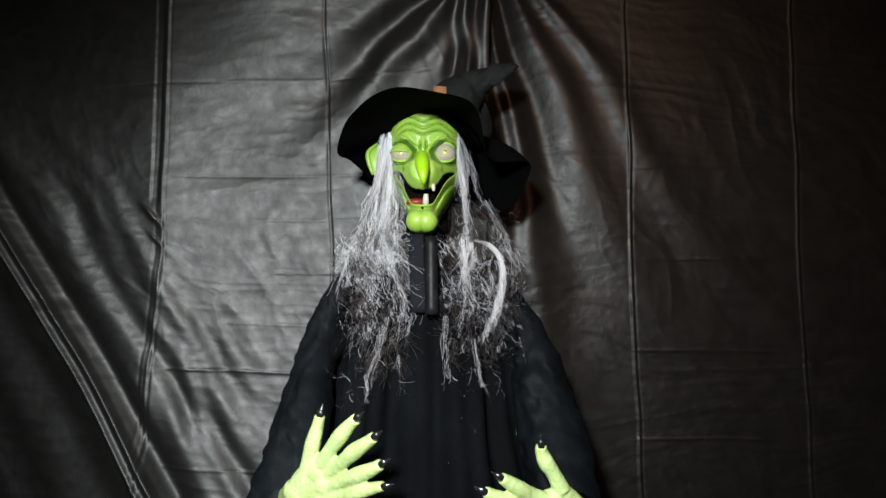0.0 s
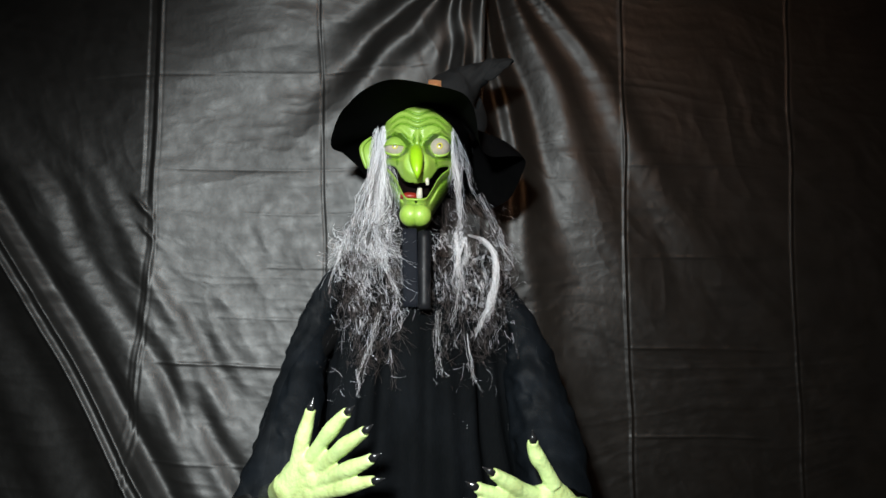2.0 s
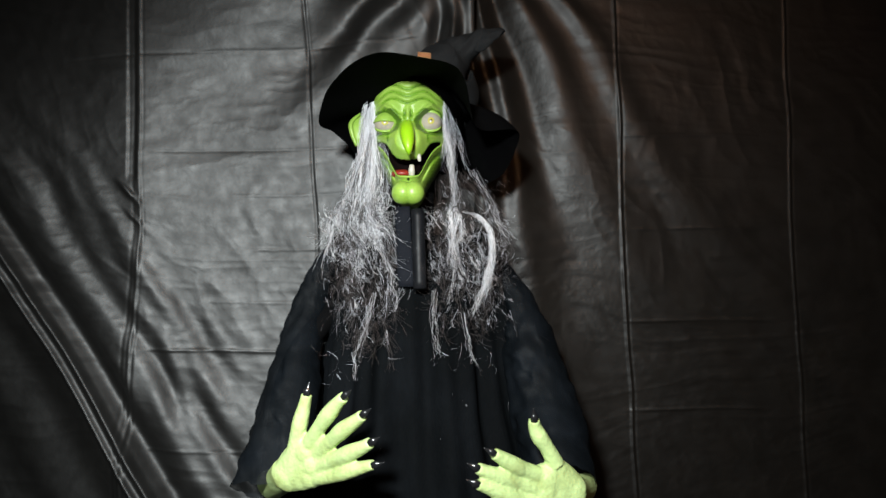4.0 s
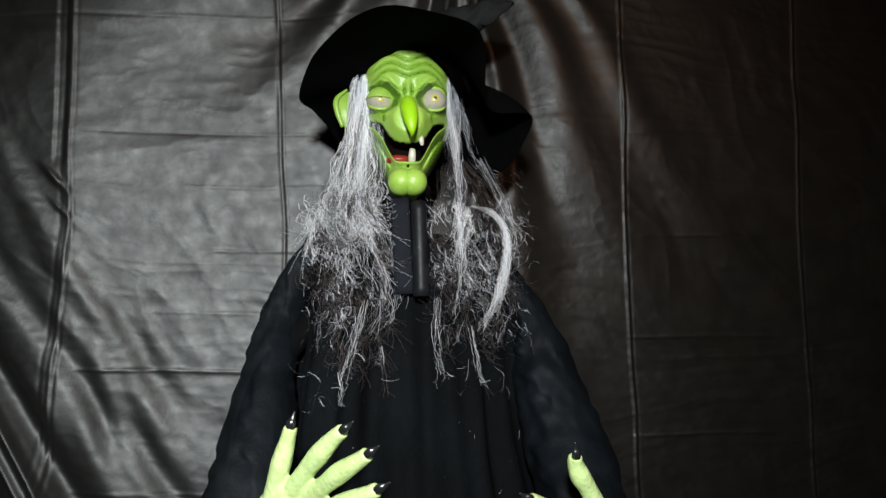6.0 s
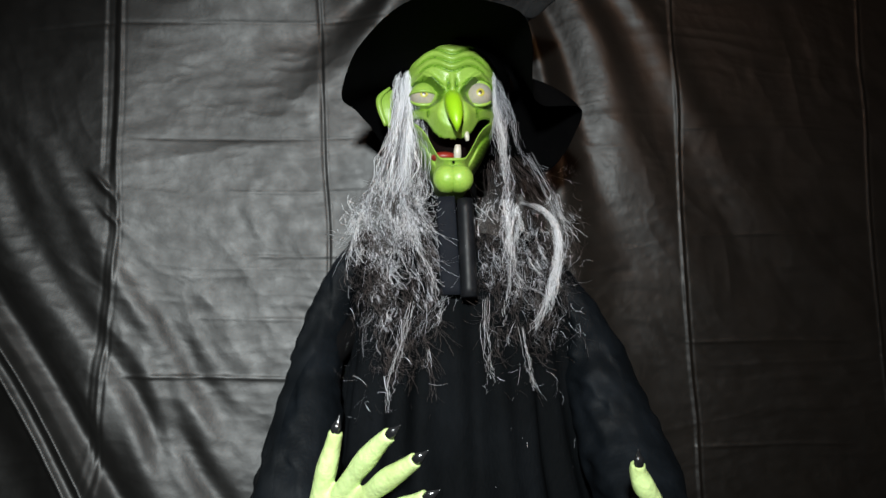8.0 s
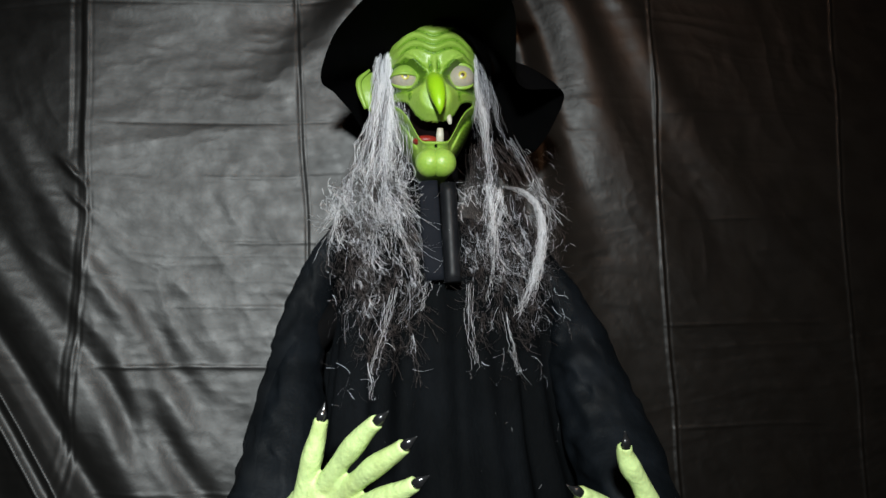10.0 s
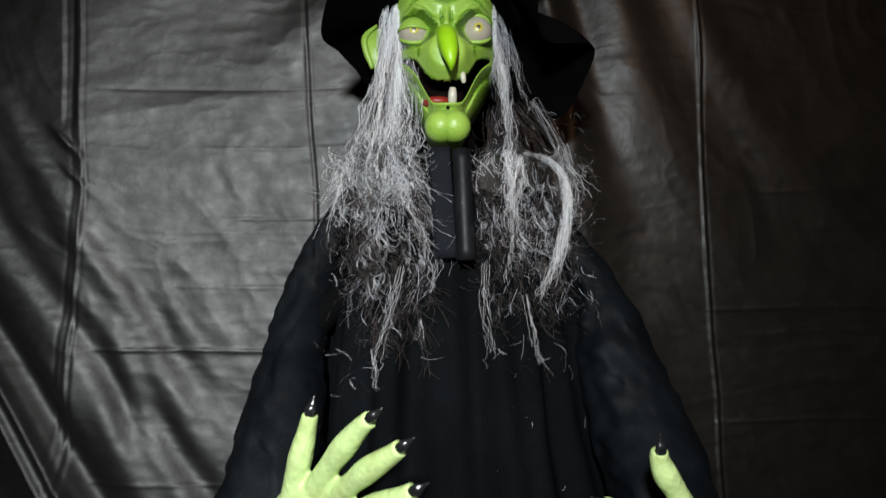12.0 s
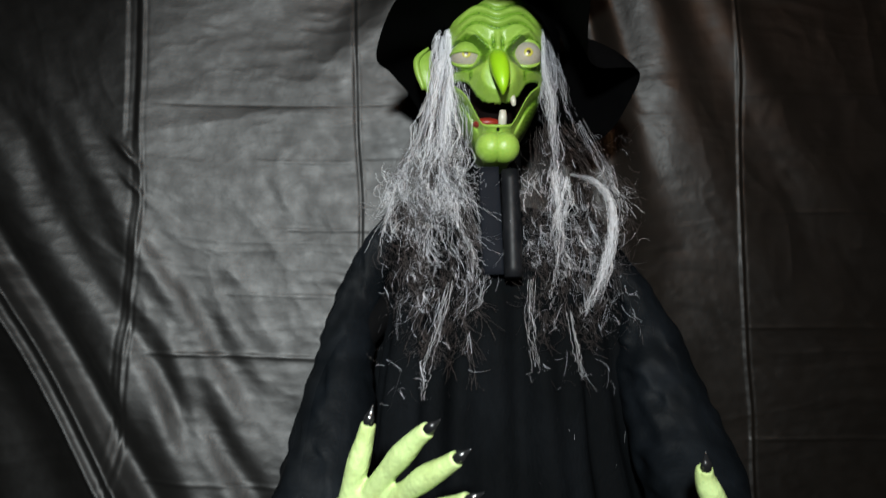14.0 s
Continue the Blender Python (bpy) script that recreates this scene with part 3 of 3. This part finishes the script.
        v.co += Vector((n * 0.006, q * 0.008, noise.noise(v.co * 31) * 0.004 - q * 0.005))
    part("crown", bm, CONE, base, "bent charcoal cloth crown with a crumpled tip")
    bm = bmesh.new()
    grid(bm, [[(-0.0170, 1.2830, 1.8065), (-0.0050, 1.2810, 1.8055), (0.0070, 1.2830, 1.8045)], [(-0.0180, 1.2800, 1.7750), (-0.0050, 1.2780, 1.7740), (0.0080, 1.2800, 1.7740)]])
    bmesh.ops.solidify(bm, geom=bm.faces[:], thickness=0.0008)
    part("tag", bm, ORANGE, base, "small bright orange cloth tag")
    return base


hat()


# ---- neck strap and pipe under the chin ----
def neck_support():
    base = tagged(new("neck_support"), "black plastic neck pipe with a flat slate strap beside it", "support")
    bm = bmesh.new()
    tube(bm, [(-0.0170, 1.2620, 1.5160), (-0.0150, 1.2520, 1.4440), (-0.0130, 1.2450, 1.3760)], [0.0118], 12, 24)
    bmesh.ops.recalc_face_normals(bm, faces=bm.faces)
    part("pipe", bm, PIPE, base)
    bm = bmesh.new()
    tube(bm, [(-0.0450, 1.2700, 1.5220), (-0.0410, 1.2620, 1.4440), (-0.0380, 1.2560, 1.3790)], [0.014], 12, 20, 0, 0.22)
    part("strap", bm, STRAP, base)
    return base


neck_support()


# ---- wig ----
def strand(rng, path, length, shift, thick, curl, turns, verts, faces, slots, slot, n=40):
    """One thin tube along a path; it wanders more and curls more towards its loose end."""
    ph, fr = rng.rand(3) * 6.28, turns * (0.6 + 0.8 * rng.rand(3))
    off, drift = Vector(rng.normal(0, 1, 3)) * shift, Vector(rng.normal(0, 1, 3)) * shift * 1.5
    base, m, kink = len(verts), len(path) - 1, Vector()
    for k in range(n):
        t = k / (n - 1) * length
        i = min(int(t * m), m - 1)
        p = path[i].lerp(path[i + 1], t * m - i)
        grow = t ** 1.3
        p = p + off + drift * grow + Vector((math.sin(ph[0] + t * fr[0]), 0.6 * math.sin(ph[1] + t * fr[1]), 0.6 * math.sin(ph[2] + t * fr[2]))) * (curl * (0.1 + grow))
        kink = kink * 0.75 + Vector(rng.normal(0, 1, 3)) * (0.0004 + 0.0018 * grow)
        p = p + kink
        r = thick * (1 - 0.4 * t)
        verts.extend((p.x + r * c, p.y + r * s, p.z) for c, s in ((1, 0), (-0.5, 0.866), (-0.5, -0.866)))
        if k:
            a = base + 3 * k - 3
            faces.extend(((a, a + 1, a + 4, a + 3), (a + 1, a + 2, a + 5, a + 4), (a + 2, a, a + 3, a + 5)))
            slots.extend((slot,) * 3)


def locks(rng, count, rails, spread, curl, dark_share, verts, faces, slots, reach=(0.5, 1.0), tone=0, each=(12, 28), thick=1.0):
    """Locks of strands between two rails; a lock keeps together and has one tone."""
    for _ in range(count):
        s = rng.rand()
        path = spline([Vector(a).lerp(Vector(c), s) + Vector(rng.normal(0, 1, 3)) * min(0.006, spread * 1.8) for a, c in rails], 24)
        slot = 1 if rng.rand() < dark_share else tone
        # dark locks are spread further back than the others
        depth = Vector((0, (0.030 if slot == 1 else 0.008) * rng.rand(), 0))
        path = [p + depth for p in path]
        length = reach[0] + (reach[1] - reach[0]) * rng.rand()
        ph, fr = rng.rand() * 6.28, 6 + 10 * rng.rand()
        path = [p + Vector((math.sin(ph + fr * i / 24), 0, 0)) * curl * (i / 24) for i, p in enumerate(path)]
        for _ in range(rng.randint(*each)):
            strand(rng, path, min(1, length * (0.75 + 0.35 * rng.rand())), spread, thick * (0.00014 + 0.00026 * rng.rand() ** 2), curl * (0.35 + 0.5 * rng.rand()), 26, verts, faces, slots, slot)


def flyaways(rng, count, lo, hi, verts, faces, slots, scale=1.0):
    """Short curled loose ends."""
    for _ in range(count):
        p = Vector([a + (b - a) * rng.rand() for a, b in zip(lo, hi)])
        d = Vector(rng.normal(0, 1, 3)) * Vector((1, 0.4, 1.2)).length * 0.5
        d.normalize()
        bend = Vector(rng.normal(0, 1, 3)) * 0.6
        tone = 1 if scale == 1.0 and rng.rand() < 0.5 else 0
        r, length, base = 0.00012 + 0.00020 * rng.rand() ** 2, (0.006 + 0.028 * rng.rand()) * scale, len(verts)
        for k in range(8):
            for q in range(3):
                g = 2.094 * q
                verts.append((p.x + r * math.cos(g), p.y + r * math.sin(g), p.z + r * 0.5 * math.sin(g + 1)))
            if k:
                a, b = base + (k - 1) * 3, base + k * 3
                for q in range(3):
                    faces.append((a + q, a + (q + 1) % 3, b + (q + 1) % 3, b + q))
                    slots.append(tone)
            p = p + d * (length / 7)
            d = (d + bend * 0.3).normalized()


def tangle(rng, count, rails, between, lengths, wind, verts, faces, slots, pale=0.0, each=3, thick=(0.00015, 0.00034)):
    """Small crimped tufts that start on the rails and curl every way; neighbouring tufts share a tone."""
    edges = [spline([r[k] for r in rails], 40) for k in (0, 1)]
    for _ in range(count):
        t = between[0] + (between[1] - between[0]) * (0.35 * rng.rand() + 0.65 * math.sqrt(rng.rand()))
        i = min(int(t * 39), 38)
        side = rng.rand()
        p0 = edges[0][i].lerp(edges[1][i], side) + Vector((0, 0.010 - 0.030 * rng.rand(), 0)) + Vector(rng.normal(0, 0.005, 3))
        # tone follows clumps and gets darker towards the bottom of the wig
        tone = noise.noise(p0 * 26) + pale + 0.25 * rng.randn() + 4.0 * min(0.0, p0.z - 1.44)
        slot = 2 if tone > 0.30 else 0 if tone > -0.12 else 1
        d0 = Vector((1.1 * (side - 0.5) + 0.5 * rng.randn(), 0.25 * rng.randn(), -0.9 + 0.6 * rng.randn())).normalized()
        axis = Vector((0.5 * rng.randn(), rng.randn(), 0.5 * rng.randn())).normalized()
        turn = wind * rng.randn()
        length = lengths[0] + (lengths[1] - lengths[0]) * rng.rand() ** 1.6
        for _ in range(each):
            p, d = p0 + Vector(rng.normal(0, 0.0009, 3)), (d0 + Vector(rng.normal(0, 0.12, 3))).normalized()
            r, n, base, spin = thick[0] + (thick[1] - thick[0]) * rng.rand() ** 2, 13, len(verts), turn + 0.10 * rng.randn()
            ph = rng.rand() * 6.28
            for k in range(n):
                verts.extend((p.x + r * c, p.y + r * q, p.z + 0.4 * r * (c - q)) for c, q in ((1, 0), (-0.5, 0.866), (-0.5, -0.866)))
                if k:
                    a = base + 3 * k - 3
                    faces.extend(((a, a + 1, a + 4, a + 3), (a + 1, a + 2, a + 5, a + 4), (a + 2, a, a + 3, a + 5)))
                    slots.extend((slot,) * 3)
                d = (d + axis.cross(d) * (spin + 0.45 * math.sin(ph + 1.9 * k)) + Vector((0, 0, -0.03))).normalized()
                p = p + d * (length / (n - 1))


def wig():
    rng = np.random.RandomState(5)
    verts, faces, slots = [], [], []
    left = [((-0.1130, 1.3350, 1.7790), (-0.0990, 1.3300, 1.7800)), ((-0.1160, 1.3120, 1.7170), (-0.0940, 1.3000, 1.7180)), ((-0.1220, 1.3000, 1.6590), (-0.0900, 1.2850, 1.6560)), ((-0.1380, 1.3000, 1.5830), (-0.0800, 1.2800, 1.5810)), ((-0.1780, 1.3100, 1.5080), (-0.0680, 1.2700, 1.5060)), ((-0.1720, 1.3000, 1.4110), (-0.0530, 1.2600, 1.4120)), ((-0.1400, 1.2900, 1.3070), (-0.0640, 1.2500, 1.3110)), ((-0.1320, 1.2800, 1.2450), (-0.0750, 1.2500, 1.2550))]
    right = [((0.0180, 1.3300, 1.7730), (0.0320, 1.3350, 1.7690)), ((0.0240, 1.3000, 1.7150), (0.0440, 1.3100, 1.7120)), ((0.0310, 1.2900, 1.6580), (0.0560, 1.3100, 1.6630)), ((0.0290, 1.2900, 1.5830), (0.0780, 1.3100, 1.5870)), ((0.0060, 1.2800, 1.5080), (0.1450, 1.3100, 1.5110)), ((0.0080, 1.2650, 1.4130), (0.1360, 1.3100, 1.4210)), ((0.0090, 1.2600, 1.3220), (0.0960, 1.2900, 1.3210)), ((0.0150, 1.2600, 1.2610), (0.0870, 1.2800, 1.2590))]
    # ropes of straight wisps beside the face that loosen below the chin
    locks(rng, 10, left[:5], 0.0016, 0.007, 0.55, verts, faces, slots, (0.6, 1.0), 0, (12, 22))
    locks(rng, 5, left[:4], 0.0014, 0.005, 0.0, verts, faces, slots, (0.7, 1.0), 2, (7, 11), 1.2)
    locks(rng, 14, left[2:], 0.0040, 0.022, 0.6, verts, faces, slots, (0.3, 0.9), 0, (9, 16))
    locks(rng, 9, left[1:6], 0.0017, 0.011, 0.0, verts, faces, slots, (0.55, 1.0), 2, (11, 17), 1.4)
    locks(rng, 7, right[:5], 0.0016, 0.006, 0.4, verts, faces, slots, (0.55, 0.95), 0, (12, 20))
    locks(rng, 4, right[:5], 0.0014, 0.007, 0.0, verts, faces, slots, (0.6, 0.95), 2, (9, 14), 1.5)
    locks(rng, 13, right[3:], 0.0045, 0.024, 0.7, verts, faces, slots, (0.3, 0.9), 0, (8, 15))
    # frizz: a dark undergrowth, then crimped grey and pale tufts over it
    tangle(rng, 170, left, (0.50, 0.93), (0.020, 0.060), 0.22, verts, faces, slots, -0.6, 4)
    tangle(rng, 190, right, (0.45, 0.93), (0.020, 0.060), 0.22, verts, faces, slots, -0.50, 4)
    tangle(rng, 170, left, (0.46, 0.84), (0.018, 0.065), 0.40, verts, faces, slots, 0.10, 4)
    tangle(rng, 120, left, (0.47, 0.66), (0.025, 0.075), 0.34, verts, faces, slots, 0.35, 4)
    tangle(rng, 230, right, (0.44, 0.84), (0.018, 0.060), 0.42, verts, faces, slots, -0.05, 4)
    tangle(rng, 40, left, (0.80, 0.98), (0.015, 0.045), 0.24, verts, faces, slots, -0.20, 3)
    tangle(rng, 30, right, (0.80, 0.98), (0.015, 0.045), 0.24, verts, faces, slots, -0.25, 3)
    # the pale bowed lock, a straight one beside it, and thin tails
    mate = [((0.0480, 1.2600, 1.5080), (0.0600, 1.2560, 1.5080)), ((0.0440, 1.2520, 1.4800), (0.0560, 1.2500, 1.4800)), ((0.0420, 1.2480, 1.4400), (0.0500, 1.2470, 1.4400)), ((0.0400, 1.2480, 1.3950), (0.0460, 1.2480, 1.3950))]
    locks(rng, 4, mate, 0.0020, 0.004, 0.0, verts, faces, slots, (0.6, 1.0), 2, (8, 12), 1.3)
    bow = [((0.0580, 1.2570, 1.5110), (0.0680, 1.2540, 1.5110)), ((0.0850, 1.2440, 1.4970), (0.0910, 1.2440, 1.5040)), ((0.1030, 1.2380, 1.4700), (0.1120, 1.2380, 1.4750)), ((0.1050, 1.2360, 1.4250), (0.1140, 1.2360, 1.4230)), ((0.0890, 1.2360, 1.3740), (0.0990, 1.2360, 1.3680)), ((0.0720, 1.2380, 1.3320), (0.0770, 1.2380, 1.3280))]
    locks(rng, 4, bow, 0.0007, 0.0005, 0.0, verts, faces, slots, (0.95, 1.0), 2, (12, 15), 1.3)
    tails = [[(-0.0920, 1.2600, 1.3710), (-0.1080, 1.2550, 1.3100), (-0.1250, 1.2500, 1.2600), (-0.1310, 1.2500, 1.2180)], [(0.0130, 1.2620, 1.3720), (0.0100, 1.2580, 1.3220), (0.0140, 1.2560, 1.2820), (0.0210, 1.2560, 1.2400)], [(0.0470, 1.2700, 1.4970), (0.0510, 1.2620, 1.4340), (0.0420, 1.2600, 1.3730), (0.0360, 1.2600, 1.3320)], [(0.0630, 1.2700, 1.3320), (0.0700, 1.2650, 1.2920), (0.0750, 1.2620, 1.2620), (0.0820, 1.2620, 1.2420)], [(-0.0910, 1.2620, 1.4530), (-0.0670, 1.2560, 1.4120), (-0.0540, 1.2520, 1.3620), (-0.0610, 1.2500, 1.3210)]]
    for t in tails:
        path = spline(t, 24)
        for _ in range(5):
            strand(rng, path, 0.75 + 0.25 * rng.rand(), 0.0024, 0.00028, 0.002, 9, verts, faces, slots, 2)
    flyaways(rng, 260, (-0.1850, 1.3200, 1.3100), (-0.0550, 1.2400, 1.5340), verts, faces, slots)
    flyaways(rng, 330, (0.0080, 1.3200, 1.3000), (0.1580, 1.2500, 1.5740), verts, faces, slots)
    flyaways(rng, 60, (-0.1880, 1.2600, 1.2080), (-0.0570, 1.2400, 1.3320), verts, faces, slots)
    flyaways(rng, 40, (0.0050, 1.2600, 1.2310), (0.1250, 1.2500, 1.3340), verts, faces, slots)
    me = bpy.data.meshes.new("wig")
    me.from_pydata(verts, [], faces)
    me.materials.append(HAIR)
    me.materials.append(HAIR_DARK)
    me.materials.append(HAIR_PALE)
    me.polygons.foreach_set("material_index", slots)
    return tagged(new("wig", me), "long tangled frizzy grey synthetic wig under the hat", "wig", kind="stuff")


wig()


# ---- robe ----
def robe():
    base = tagged(new("robe"), "long loose black cloth robe with wide sleeves, worn by the mannequin", "robe")
    bm = bmesh.new()
    rows = []
    for k in range(120):
        z = 0.01 + (1.475 - 0.01) * k / 119
        w = float(np.interp(z, [0, 0.9, 1.15, 1.30, 1.40, 1.44, 1.475], [0.30, 0.24, 0.19, 0.172, 0.165, 0.145, 0.06]))
        dp = float(np.interp(z, [0, 0.9, 1.2, 1.35, 1.44, 1.475], [0.24, 0.17, 0.125, 0.105, 0.080, 0.06]))
        row = []
        for i in range(200):
            a = 2 * math.pi * i / 200
            fold = (0.010 * math.sin(9 * a + 1.1 * math.sin(z * 3)) + 0.006 * math.sin(21 * a + 3 * z)) * min(1, (1.49 - z) / 0.25)
            fold += 0.004 * noise.noise(Vector((a * 3, z * 7, 0.3)))
            row.append((-0.022 + (w + fold) * math.cos(a), 1.375 + (dp + fold) * math.sin(a), z))
        rows.append(row)
    grid(bm, rows, 0, True)
    part("body", bm, CLOTH, base)
    for name, pts, radii in (
            ("sleeve", [(-0.1610, 1.3850, 1.4820), (-0.2010, 1.3780, 1.4170), (-0.2290, 1.3550, 1.3330), (-0.2390, 1.3150, 1.2610), (-0.2450, 1.2500, 1.1490), (-0.2630, 1.1850, 1.0470)], [0.013, 0.024, 0.034, 0.041, 0.054, 0.056]),
            ("sleeve", [(0.0900, 1.3850, 1.4850), (0.1290, 1.3780, 1.4210), (0.1640, 1.3600, 1.3390), (0.1850, 1.3300, 1.2680), (0.2080, 1.2700, 1.1570), (0.2170, 1.1700, 1.0600)], [0.013, 0.023, 0.037, 0.050, 0.060, 0.056])):
        bm = bmesh.new()
        tube(bm, pts, radii, 90, 72, 0, 0.95, caps=False)
        for v in bm.verts:
            n = noise.noise(Vector((v.co.x * 16, v.co.y * 16, v.co.z * 7)))
            q = noise.noise(Vector((v.co.x * 42 + v.co.z * 34, v.co.y * 26, v.co.z * 30 - v.co.x * 44)))
            v.co += Vector((n * 0.006 + q * 0.006, -abs(n) * 0.006 + q * 0.007, q * 0.004))
        part(name, bm, SLEEVE, base)
    # pale lint caught on the cloth
    rng = np.random.RandomState(9)
    verts, faces, slots = [], [], []
    for ob in list(base.children):
        near = [v for v in ob.data.vertices if v.co.z > 0.95 and v.normal.y < -0.3]
        for v in rng.choice(len(near), 34, replace=False):
            p = near[v].co + near[v].normal * 0.0008
            flyaways(rng, 1, p, p, verts, faces, slots, 0.6)
    me = bpy.data.meshes.new("lint")
    me.from_pydata(verts, [], faces)
    me.materials.append(HAIR_PALE)
    ob = new("lint", me)
    ob.parent = base
    tagged(ob, "pale specks of wig fibre", kind="stuff")
    return base


robe()
